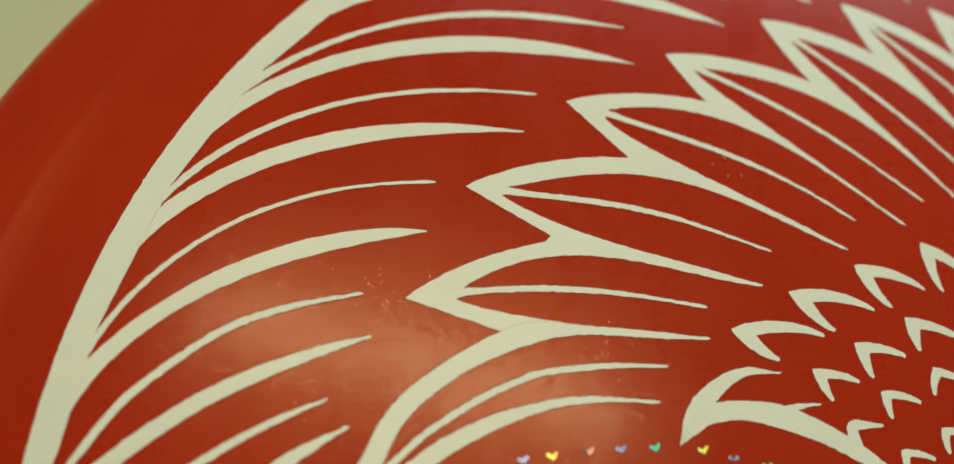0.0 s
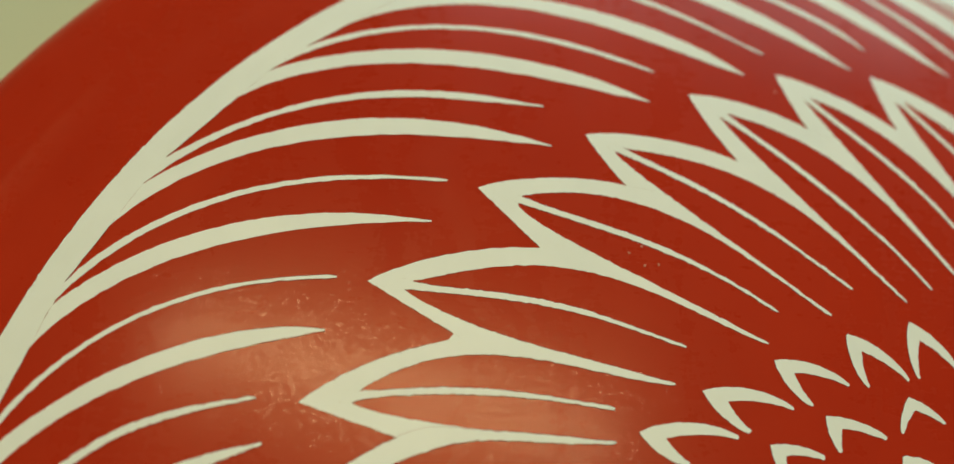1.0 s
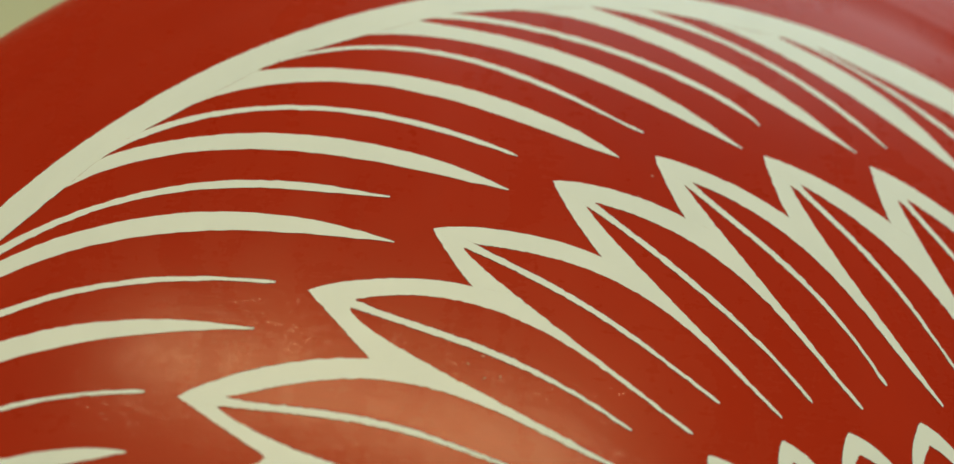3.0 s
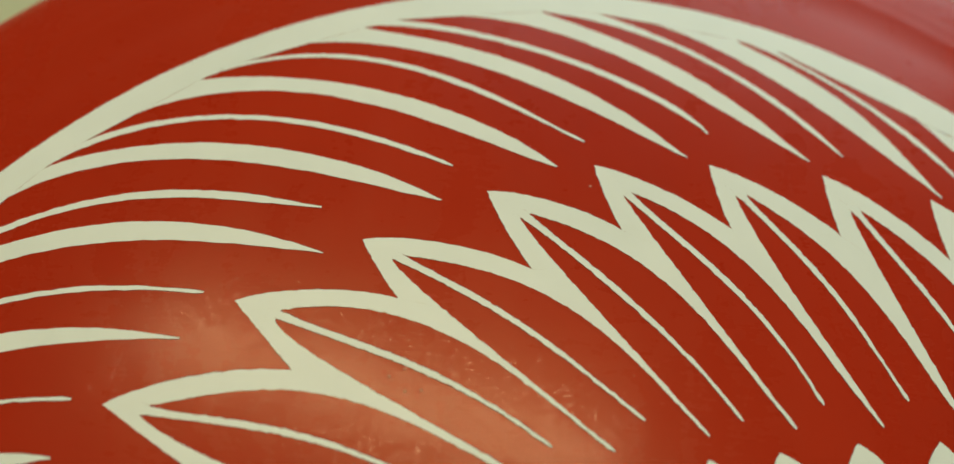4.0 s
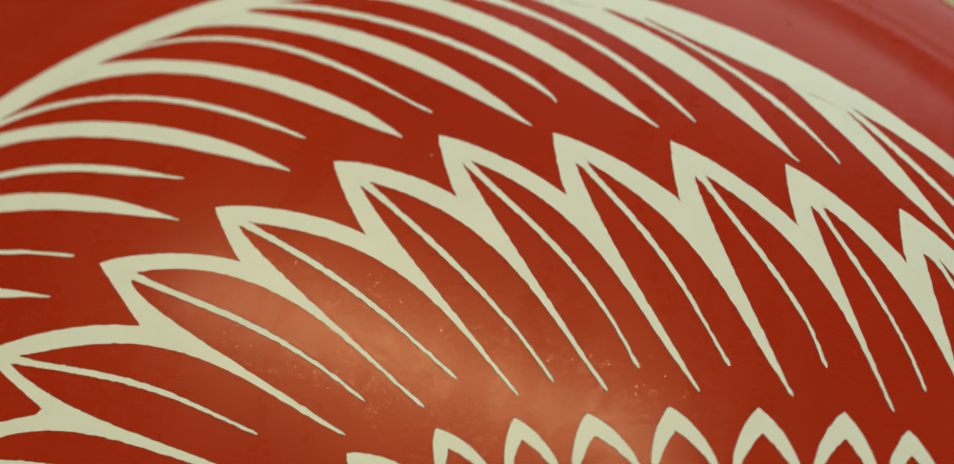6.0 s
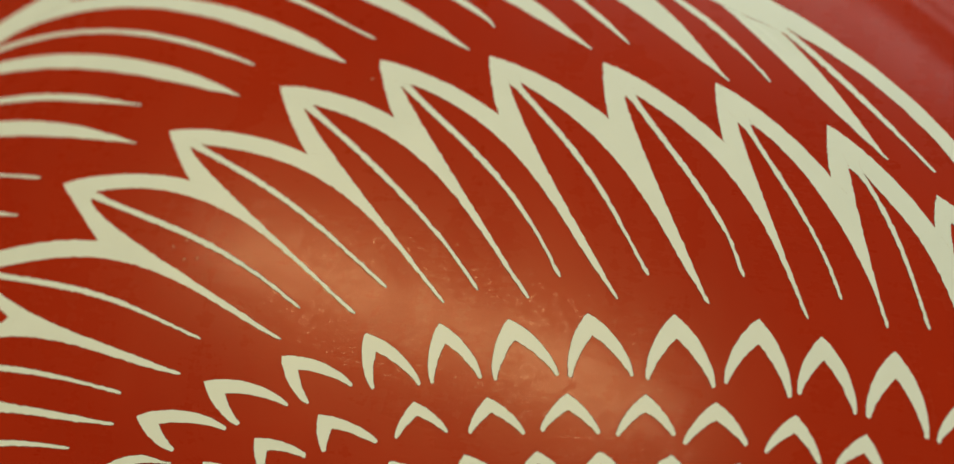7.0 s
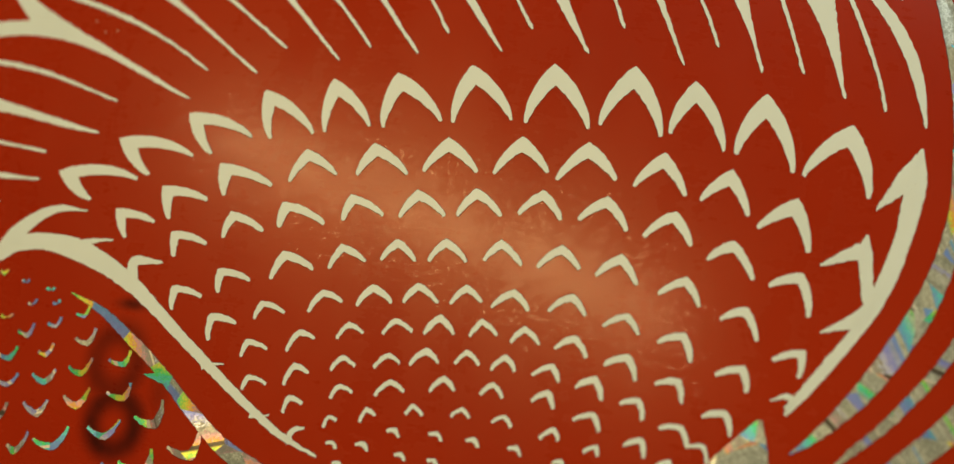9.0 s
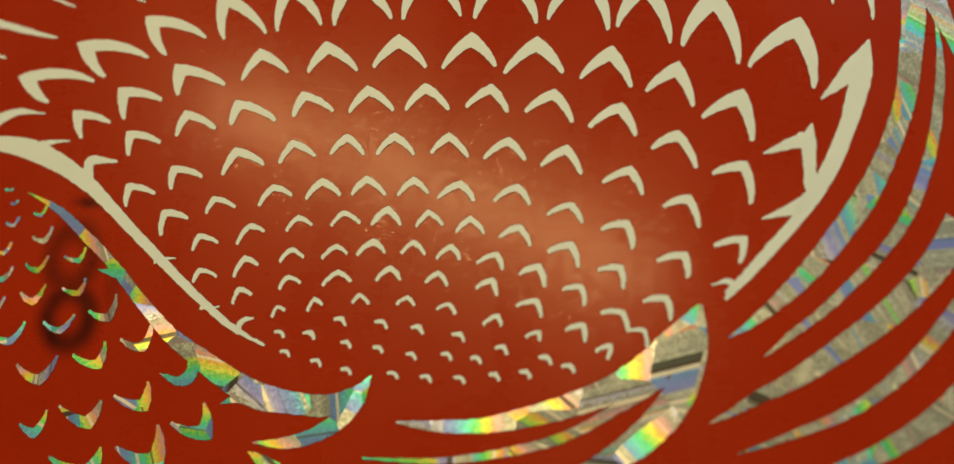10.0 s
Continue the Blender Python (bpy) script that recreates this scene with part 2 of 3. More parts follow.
def wall_with_opening(wall_y):
    bm = bmesh.new()
    for x0, x1, z0, z1 in ((RX0, WIN_X[0], FLOOR_Z, CEIL_Z), (WIN_X[1], RX1, FLOOR_Z, CEIL_Z), (WIN_X[0], WIN_X[1], FLOOR_Z, WIN_Z[0]), (WIN_X[0], WIN_X[1], WIN_Z[1], CEIL_Z)):
        one = box(x0, x1, wall_y, wall_y + 0.1, z0, z1)
        me = bpy.data.meshes.new("piece")
        one.to_mesh(me)
        one.free()
        bm.from_mesh(me)
        bpy.data.meshes.remove(me)
    return bm


# frames round the openings of the two added fill lights
for wall_name, window_name, wall_y in (("wall_north", "window_1", RY1), ("wall_south", "added_window_2", RY0 - 0.1)):
    tagged(part(wall_name, wall_with_opening(wall_y), WALL_PAINT), "plain painted wall with a wide window opening", "wall", kind="structure")
    window = tagged(new(window_name), "wide white-framed window in the wall, unseen, added for fill light", "window", kind="structure")
    for x0, x1, z0, z1 in ((WIN_X[0], WIN_X[1], WIN_Z[0], WIN_Z[0] + 0.05), (WIN_X[0], WIN_X[1], WIN_Z[1] - 0.05, WIN_Z[1]),
                           (WIN_X[0], WIN_X[0] + 0.05, WIN_Z[0] + 0.05, WIN_Z[1] - 0.05), (WIN_X[1] - 0.05, WIN_X[1], WIN_Z[0] + 0.05, WIN_Z[1] - 0.05)):
        part("window_frame", box(x0, x1, wall_y + 0.03, wall_y + 0.07, z0, z1, 0.003), LAMP_METAL, window)

table = tagged(new("table"), "pale olive-cream laminate table under the disc", "table")
table.location = (0.1, 0.1, FLOOR_Z)
part("tabletop", box(-0.7, 0.7, -0.45, 0.45, 0.72, 0.75, 0.003), TABLE_PAINT, table)
for sx in (-0.64, 0.64):
    for sy in (-0.39, 0.39):
        part("leg", box(sx - 0.025, sx + 0.025, sy - 0.025, sy + 0.025, 0, 0.72, 0.003), TABLE_PAINT, table)

light = tagged(new("ceiling_light"), "long white strip light fixed to the ceiling", "lamp")
light.matrix_world = pose(LAMP_C[0], LAMP_C[1], CEIL_Z, 0, 0, LAMP_TURN)
part("housing", box(-LAMP_LEN / 2 - 0.03, LAMP_LEN / 2 + 0.03, -LAMP_W / 2 - 0.02, LAMP_W / 2 + 0.02, -0.07, 0.0, 0.004), LAMP_METAL, light)

# ---- the disc ----
TOP, DOME2, DOME4 = 0.0205, 0.71933, 49.045


def dome(r):
    return TOP - DOME2 * r * r - DOME4 * r ** 4


disc = tagged(new("flying_disc"), "domed red plastic disc with white and rainbow foil bird stamp", "disc")
disc.location = (0, 0, 0)


def disc_profile():
    """Half section from the crown over the shoulder and nose to the hollow underside."""
    out = [(0.0001, dome(0.0))] + [(r / 1000, dome(r / 1000)) for r in range(3, 89, 3)]
    r0, z0 = 0.0895, dome(0.0895)
    g = -(2 * DOME2 * r0 + 4 * DOME4 * r0 ** 3)
    p0, p1 = Vector((r0, z0)), Vector((r0 + 0.009, z0 + 0.009 * g))
    p2, p3 = Vector((0.1053, 0.0092)), Vector((0.1053, 0.0052))
    for i in range(49):
        u = i / 48
        q = p0 * (1 - u) ** 3 + p1 * 3 * u * (1 - u) ** 2 + p2 * 3 * u * u * (1 - u) + p3 * u ** 3
        ridge = sum(h * math.exp(-((q.x - r) / w) ** 2) for r, h, w in ((0.0915, -0.00015, 0.0022), (0.0952, 0.00007, 0.0008), (0.0971, 0.00004, 0.0007)))
        out.append((q.x, q.y + ridge))
    out += [(0.1049, 0.0034), (0.1037, 0.0016), (0.1015, 0.0004), (0.0990, 0.0), (0.0910, 0.0), (0.0893, 0.0008), (0.0888, 0.0030)]
    out += [(0.0880, dome(0.088) - 0.0022)]
    out += [(r / 1000, dome(r / 1000) - 0.0021) for r in range(84, 0, -12)] + [(0.0001, dome(0.0) - 0.0021)]
    return out


def lathe(profile, n=256):
    bm = bmesh.new()
    rings = [[bm.verts.new((r * math.cos(2 * math.pi * k / n), r * math.sin(2 * math.pi * k / n), z)) for k in range(n)] for r, z in profile]
    for a, b in zip(rings, rings[1:]):
        for k in range(n):
            bm.faces.new((a[k], a[(k + 1) % n], b[(k + 1) % n], b[k]))
    bm.faces.new(rings[0])
    bm.faces.new(rings[-1])
    return bm


part("disc_body", lathe(disc_profile()), RED, disc, "glossy scuffed red plastic", True)

# ---- the foil stamp: shapes laid on the dome, in millimetres from the disc's centre ----
LIFT = [0.0]


def edge(p0, p1, h=0.0, p=0.85, q=0.85, n=64, start=0.0, stop=1.0):
    """A bowed edge from p0 to p1, or a stretch of it: h is its bulge to the left as a part of its length, p and q its lean."""
    p0, p1 = Vector(p0), Vector(p1)
    d = p1 - p0
    side = Vector((-d.y, d.x))
    peak = p / (p + q)
    top = peak ** p * (1 - peak) ** q
    return [p0 + d * u + side * (h * u ** p * (1 - u) ** q / top) for u in (start + (stop - start) * (i / (n - 1)) ** 1.5 for i in range(n))]


def spline(points, per=6):
    """A smooth line through a few points of any dimension."""
    pts = [Vector(p) for p in points]
    pts = [pts[0] * 2 - pts[1]] + pts + [pts[-1] * 2 - pts[-2]]
    out = []
    for i in range(1, len(pts) - 2):
        a, b, c, d = pts[i - 1:i + 3]
        for k in range(per):
            u = k / per
            out.append((b * 2 + (c - a) * u + (a * 2 - b * 5 + c * 4 - d) * u * u + (b * 3 - a - c * 3 + d) * u ** 3) / 2)
    return out + [pts[-2]]


def ragged(p, amount):
    s = Vector((p.x * 1.7, p.y * 1.7, 3.0))
    f = Vector((p.x * 5.1, p.y * 5.1, 9.0))
    return Vector((p.x + amount * (noise.noise(s) + 0.8 * noise.noise(f)), p.y + amount * (noise.noise(s + Vector((7, 3, 1))) + 0.8 * noise.noise(f + Vector((5, 8, 2))))))


def blunted(left, right, least=0.34):
    """The same pair of edges, kept apart by a least width towards a rounded end."""
    n, left, right = len(left), list(left), list(right)
    for i in range(n // 2, n):
        gap = left[i] - right[i]
        d = (left[i] + right[i] - left[i - 1] - right[i - 1]) / 2
        away = Vector((-d.y, d.x)).normalized()
        if gap.length > 1e-4 and gap.dot(away) < 0:
            away = -away
        want = least * (0.45 if i == n - 1 else 1.0)
        if abs(gap.dot(away)) < want:
            mid = (left[i] + right[i]) / 2
            left[i], right[i] = mid + away * want / 2, mid - away * want / 2
    return left, right


def strips(bm, pairs, thick, rag):
    """Thin foil between pairs of edges, following the dome, with low side faces."""
    for left, right in pairs:
        if len(left) > 14 and (left[-1] - right[-1]).length < 0.3:
            left, right = blunted(left, right)
        rows = []
        for a, b in zip(left, right):
            a, b = ragged(a, rag), ragged(b, rag)
            row = []
            for p in (a, (a + b) / 2, b):
                x, y = p.x / 1000, p.y / 1000
                row.append((x, y, dome(math.hypot(x, y))))
            rows.append(row)
        tops = [[bm.verts.new((x, y, z + thick)) for x, y, z in row] for row in rows]
        lows, out = [], Vector((0, 0))
        for row in rows:
            across = Vector((row[0][0] - row[2][0], row[0][1] - row[2][1]))
            out = across.normalized() * 0.00007 if across.length > 0.00003 else out
            lows.append([bm.verts.new((x + k * out.x, y + k * out.y, z + 0.000004)) for (x, y, z), k in ((row[0], 1), (row[2], -1))])
        for i in range(len(rows) - 1):
            for k in (0, 1):
                bm.faces.new((tops[i][k], tops[i][k + 1], tops[i + 1][k + 1], tops[i + 1][k]))
            for rim in ((tops[i][0], tops[i + 1][0], lows[i + 1][0], lows[i][0]), (tops[i][2], lows[i][1], lows[i + 1][1], tops[i + 1][2])):
                bm.faces.new(rim).material_index = 1
        for i in (0, -1):
            t, l = tops[i], lows[i]
            bm.faces.new((t[0], t[1], t[2], l[1], l[0])).material_index = 1


def foil(name, pairs, mat, label="", rag=0.085):
    label = label or ("cream-white stamped foil" if mat == WHITE else "silver rainbow foil")
    LIFT[0] = (LIFT[0] + 0.0000017) % 0.00002
    bm = bmesh.new()
    strips(bm, pairs, 0.00004 + LIFT[0], rag)
    ob = part(name, bm, mat, disc, label)
    ob.data.materials.append(EDGE_SHADE)
    return ob


def ribbon(points, widths, per=12):
    """Both edges of a stroke along a few points with the widths there."""
    line = spline([(x, y, w) for (x, y), w in zip(points, widths)], per)
    left, right = [], []
    for i, p in enumerate(line):
        d = line[min(i + 1, len(line) - 1)] - line[max(i - 1, 0)]
        s = Vector((-d.y, d.x)).normalized() * max(p.z, 0.05) / 2
        c = Vector((p.x, p.y))
        left.append(c + s)
        right.append(c - s)
    return left, right


def polar(r, degrees):
    return Vector((r * math.cos(radians(degrees)), r * math.sin(radians(degrees))))


def rim_band(t0, t1, p0, p1, n=14):
    """The piece of the outer band over the two slit ends p0 and p1."""
    return [polar(84.9, t0 + (t1 - t0) * i / (n - 1)) for i in range(n)], [Vector(p0).lerp(Vector(p1), i / (n - 1)) * (1 - 0.0006 * math.sin(math.pi * i / (n - 1))) for i in range(n)]


# outer wing: for each feather the slit ends on the band (degrees) and the tips of its broad and fine barb
SLIT_LOW = [169.6, 158.4, 148.1, 135.3, 122.1, 108.6, 94.2, 78.0, 57.1]
SLIT_HIGH = [168.0, 156.8, 145.5, 133.2, 119.8, 106.0, 89.4, 74.6, 57.6]
BROAD_TIP = [(-49.8, 28.2), (-39.9, 40.1), (-27.2, 49.6), (-15.8, 56.2), (-4.0, 61.1), (10.1, 63.5), (23.9, 64.5), (38.9, 61.8), (55.4, 54.1)]
FINE_TIP = [(-49.1, 33.7), (-38.4, 44.8), (-28.0, 54.6), (-14.9, 60.3), (-1.0, 64.4), (12.6, 66.7), (27.9, 65.5), (43.3, 62.1), (60.2, 53.2)]
BROAD_UP = [(0.116, 0.9, 0.85), (0.114, 0.9, 1), (0.124, 0.9, 0.95), (0.106, 0.85, 0.9), (0.095, 0.9, 0.85), (0.081, 1.15, 1), (0.065, 1.25, 1.15), (0.076, 1.35, 1.3), (0.024, 1.2, 1.4)]
BROAD_LOW = [(0.16, 0.7, 1.1), (0.178, 0.65, 1.05), (0.162, 0.75, 1.1), (0.161, 0.7, 1.15), (0.151, 0.85, 1.25), (0.127, 0.7, 1.15), (0.105, 0.85, 1.35), (0.074, 0.75, 1.25), (0.093, 0.58, 1.55)]
FINE_UP = [(0.141, 0.9, 1), (0.124, 0.85, 1), (0.112, 1, 1.05), (0.122, 0.8, 0.95), (0.123, 0.9, 1.15), (0.082, 0.85, 0.65), (0.07, 1.05, 0.9), (0.063, 1.3, 1), (0.025, 0.7, 0.85)]
FINE_LOW = [(0.147, 0.9, 1.05), (0.126, 0.9, 1.1), (0.119, 1, 1.25), (0.128, 0.9, 1.15), (0.129, 0.9, 1.25), (0.083, 0.8, 0.85), (0.089, 1.05, 1.2), (0.063, 0.85, 1), (0.01, 0.75, 1.65)]
SLIT_LOW_R, SLIT_HIGH_R, BLUNT = 81.9, 82.1, 0.13
for i in range(9):
    low_r, high_r = SLIT_LOW_R, SLIT_HIGH_R + (0.6 if i == 8 else 0)
    low, low_far = polar(low_r, SLIT_LOW[i] + BLUNT), polar(low_r, SLIT_LOW[i] - BLUNT)
    high, high_far = polar(high_r, SLIT_HIGH[i] + BLUNT), polar(high_r, SLIT_HIGH[i] - BLUNT)
    prev_deg = SLIT_HIGH[i - 1] - BLUNT if i else 176.3
    prev = polar(SLIT_HIGH_R, prev_deg) if i else Vector((-82.0, 5.3))
    foil("broad_barb", [(edge(low, BROAD_TIP[i], *BROAD_UP[i]), edge(prev, BROAD_TIP[i], *BROAD_LOW[i])),
                        rim_band(prev_deg, SLIT_LOW[i] + BLUNT, prev, low)], WHITE)
    foil("fine_barb", [(edge(high, FINE_TIP[i], *FINE_UP[i]), edge(low_far, FINE_TIP[i], *FINE_LOW[i])),
                       rim_band(SLIT_LOW[i] + BLUNT, SLIT_LOW[i] - BLUNT, low, low_far, 4),
                       rim_band(SLIT_LOW[i] - BLUNT, SLIT_HIGH[i] + BLUNT, low_far, high),
                       rim_band(SLIT_HIGH[i] + BLUNT, SLIT_HIGH[i] - BLUNT, high, high_far, 4)], WHITE)
# the band runs out to a point on one side and on past the wing's root on the other
end = Vector((68.2, 45.7))
foil("broad_barb", [([polar(85.0 - 2.9 * u ** 5, 57.6 - 23.7 * u) for u in (k / 25 for k in range(26))][:-1] + [end],
                     edge(polar(82.7, 57.6), end, 0.077, 1.2, 1.3, 26))], WHITE)
foil("wing_band", [([polar(84.9, 176.3 + k) for k in range(16)], [polar(82.1, 176.3 + k) for k in range(16)])], WHITE)
for pts, w in (([(-80.7, 1.8), (-77.0, 5.6), (-71.2, 10.1), (-66.1, 13.0), (-60.8, 15.3), (-57.5, 16.5), (-54.7, 17.4)], [1.6, 1.6, 1.52, 1.43, 1.11, 0.73, 0.11]),
               ([(-66.0, 2.0), (-62.1, 5.4), (-59.1, 7.4), (-56.3, 9.0)], [1.36, 1.33, 0.86, 0.11])):
    foil("broad_barb", [ribbon(pts, w)], WHITE)
for pts, w in (([(-82.2, 2.3), (-80.3, 5.6), (-76.8, 10.8), (-72.4, 14.8), (-67.8, 18.0), (-62.3, 20.1), (-55.7, 21.6)], [0.53, 0.75, 0.82, 0.78, 0.73, 0.63, 0.17]),
               ([(-73.0, 2.9), (-69.6, 5.3), (-65.6, 7.9), (-62.0, 9.8), (-58.4, 11.4)], [0.84, 0.8, 0.7, 0.6, 0.16])):
    foil("fine_barb", [ribbon(pts, w)], WHITE)

# inner wing: tip, outer notch, the two inner corners, quill end and vein end of each feather
TIP = [(-51.6, 21.2), (-46.0, 33.3), (-35.2, 44.1), (-23.4, 51.3), (-11.2, 57.6), (0.0, 61.6), (12.5, 62.8), (25.2, 62.9), (37.4, 61.4), (49.2, 57.5), (60.2, 50.7)]
NOTCH = [(-42.2, 18.2), (-36.6, 27.9), (-28.7, 37.7), (-19.2, 45.4), (-6.2, 49.4), (2.9, 54.4), (14.5, 55.5), (26.4, 55.9), (38.5, 54.3), (49.5, 51.4), (59.8, 47.0)]
CORNER_UP = [(-45.7, 22.6), (-41.2, 33.6), (-30.2, 43.4), (-19.0, 49.9), (-6.3, 55.3), (4.3, 58.6), (16.9, 59.4), (29.5, 58.8), (41.8, 56.3), (53.0, 52.0), (63.1, 47.5)]
CORNER_LOW = [(-46.5, 21.5), (-42.2, 32.7), (-30.6, 42.6), (-19.9, 49.4), (-7.3, 54.8), (3.3, 58.2), (15.2, 59.6), (28.0, 58.9), (40.1, 56.6), (51.4, 52.7), (61.7, 47.5)]
QUILL = [(-21.6, 18.4), (-15.4, 24.2), (-5.2, 28.8), (2.2, 32.2), (11.3, 34.2), (19.8, 35.5), (28.7, 36.2), (37.6, 36.6), (47.2, 36.1), (54.8, 36.1), (62.8, 34.1), (70.5, 31.9)]
VEIN = [(-21.6, 21.6), (-14.0, 28.0), (-3.7, 32.2), (5.1, 35.2), (14.6, 35.8), (22.8, 37.9), (31.5, 39.0), (40.9, 39.7), (50.4, 38.4), (58.8, 36.3), (66.7, 33.1)]
VEIN_BOW = [(0.04, 1.05, 1.15), (0.043, 1.65, 1.4), (0.042, 1.65, 1.15), (0.037, 1.35, 1.4), (0.034, 1.15, 0.85), (0.051, 1.65, 1.15), (0.04, 1.65, 1.5), (0.041, 1.65, 0.8), (0.032, 1.65, 0.95), (0.049, 0.9, 1.25), (0.029, 1.1, 0.75)]
INNER_BOW = [(0.105, 0.95, 1.65), (0.112, 1.2, 1.5), (0.118, 0.95, 1.35), (0.113, 1.15, 1.35), (0.1, 1.05, 1.45), (0.085, 1.1, 1.65), (0.074, 1.15, 1.6), (0.09, 1.1, 1.3), (0.074, 0.85, 1), (0.073, 1.3, 1.35), (0.08, 0.95, 1.25)]
OUTER_BOW = [(-0.033, 0.5, 1), (-0.041, 0.8, 1.65), (-0.035, 0.4, 1.65), (-0.021, 0.4, 1.65), (-0.017, 0.4, 1.65), (-0.007, 0.4, 1.65), (-0.023, 0.85, 1.65), (-0.018, 0.6, 1.65), (-0.013, 0.4, 1.65), (-0.01, 0.8, 1.1), (-0.021, 0.4, 1.65)]
for i in range(11):
    tip, quill = Vector(TIP[i]), Vector(QUILL[i + 1])
    up, low = (Vector(c) + (tip - Vector(c)).normalized() * 0.3 for c in (CORNER_UP[i], CORNER_LOW[i]))
    beside = edge(low, QUILL[i], *OUTER_BOW[i], 30, 0.0, 0.24 if i else 0.6)      # far side of the quill before this feather
    inner = edge(up, quill, *INNER_BOW[i], 80)
    if i == 10:
        pieces = [(edge(tip, quill, 0.152, 1.0, 0.95, 80), inner)]
    else:
        after = Vector(CORNER_LOW[i + 1])
        after += (Vector(TIP[i + 1]) - after).normalized() * 0.3
        pieces = [(edge(tip, NOTCH[i + 1], 0.065 if i < 5 else 0.052, 0.8, 0.9, 28) + edge(after, quill, *OUTER_BOW[i + 1], 52, 0.24), inner)]
    # short leg from the tip down to the notch with the feather before
    leg = edge(tip, NOTCH[i], -0.03 if i > 2 else 0.0, n=30 if i else 20)
    if not i:
        leg += edge(NOTCH[0], (-32.5, 18.4), n=10)
    pieces.append((leg, beside))
    wide = (low - up) * 0.3
    pieces.append(([tip, tip.lerp(low + wide, 0.45), (low + wide).lerp(tip, 0.14)], [tip, tip.lerp(up - wide, 0.45), (up - wide).lerp(tip, 0.14)]))
    pieces.append(([low.lerp(tip, 0.3), low], [up.lerp(tip, 0.3), up]))
    foil("feather", pieces, WHITE)
    root = ((up + low) / 2).lerp(tip, 0.12)
    vein_line = edge(root, VEIN[i], *VEIN_BOW[i], 9)
    width = 0.62 if i < 8 else 0.5
    foil("feather_vein", [ribbon([tuple(p) for p in vein_line], [(up - low).length * 0.9, 0.8, width, width, width, width * 0.95, width * 0.8, width * 0.55, 0.15], 10)], WHITE)
# leading feather that sweeps down to the wing's root
foil("feather", [ribbon([(-56.3, 2.2), (-54.2, 5.7), (-52.8, 8.8), (-51.1, 11.2), (-48.8, 13.2), (-46.0, 15.2), (-42.3, 17.2), (-39.7, 18.2), (-37.3, 18.6), (-34.9, 18.7), (-31.9, 18.7), (-26.4, 18.5), (-21.6, 18.4)], [2.01, 1.94, 1.92, 1.89, 1.86, 1.84, 2.1, 2.13, 1.49, 1.02, 0.79, 0.62, 0.13])], WHITE)
foil("feather_vein", [ribbon([(-54.0, 4.0), (-51.7, 6.3), (-49.3, 8.5), (-46.6, 10.4), (-43.8, 12.1), (-40.9, 13.5), (-38.0, 14.5), (-32.0, 15.3), (-26.1, 15.5)], [0.54, 0.65, 0.66, 0.67, 0.68, 0.64, 0.64, 0.54, 0.12])], WHITE)
foil("feather_vein", [ribbon([(-51.9, 4.1), (-49.7, 5.8), (-47.6, 7.3), (-45.1, 8.7), (-42.3, 10.0), (-38.0, 11.4), (-35.1, 11.9), (-32.2, 12.1), (-27.2, 12.0)], [1.62, 1.64, 1.6, 1.51, 1.3, 0.87, 0.76, 0.53, 0.12])], WHITE)


# ---- the breast: rows of white scales ----
def chevron(name, tip, left, right, mat, depth=0.42, bow=0.10, end=0.2, label=""):
    """A scale with two tapering arms that meet in a blunt tip."""
    tip, left, right = Vector(tip), Vector(left), Vector(right)
    inner = tip + ((left - tip) + (right - tip)) * 0.5 * depth
    width = (inner - tip).length * end
    pairs = []
    for arm, other in ((left, right), (right, left)):
        d = (arm - tip).normalized()
        out = Vector((-d.y, d.x))
        turn = 1
        if out.dot(other - tip) > 0:
            out, turn = -out, -1
        o = edge(tip, arm + out * width * 0.35 - d * width * 0.3, bow * turn, n=18)
        k = edge(inner, arm - out * width * 0.65 - d * width * 0.3, bow * 0.55 * turn, n=18)
        pairs.append((o + [arm + out * width * 0.1], k + [arm - out * width * 0.4]))
    return foil(name, pairs, mat, label, 0.07)


def scale_row(depth, end, bow, tips, lefts, rights, name="scale", mat=WHITE):
    """One row of scales: where the tips stand and how far the two arms of each reach."""
    for tip, left, right in zip(tips, lefts, rights):
        tip = Vector(tip)
        chevron(name, tip, tip + Vector(left), tip + Vector(right), mat, depth, bow, end)


scale_row(0.36, 0.16, 0.105, [(-19.3, 19.5), (-12.6, 23.7), (-4.8, 27.1), (3.6, 30.3), (11.1, 32), (18, 33.1), (25.8, 34.5), (34.3, 35.2), (42.4, 35.6), (48.5, 34.5), (55.4, 33.8), (63.7, 31.4)],
          [(4.8, -3), (4.5, -3.9), (3.6, -4.5), (1.6, -5.5), (0, -6), (-0.7, -6.2), (-1.2, -6.5), (-2.3, -6.6), (-3, -6.6), (-2.2, -5.8), (-2.7, -6.6), (-4.6, -5.7)],
          [(10, -0.1), (9.4, -1.3), (7.9, -2.1), (6.4, -4.5), (4.9, -5), (5.5, -5), (4.9, -5.7), (4.2, -6.7), (3.2, -7.3), (3.2, -7.1), (2.9, -7.9), (1.7, -7.3)])
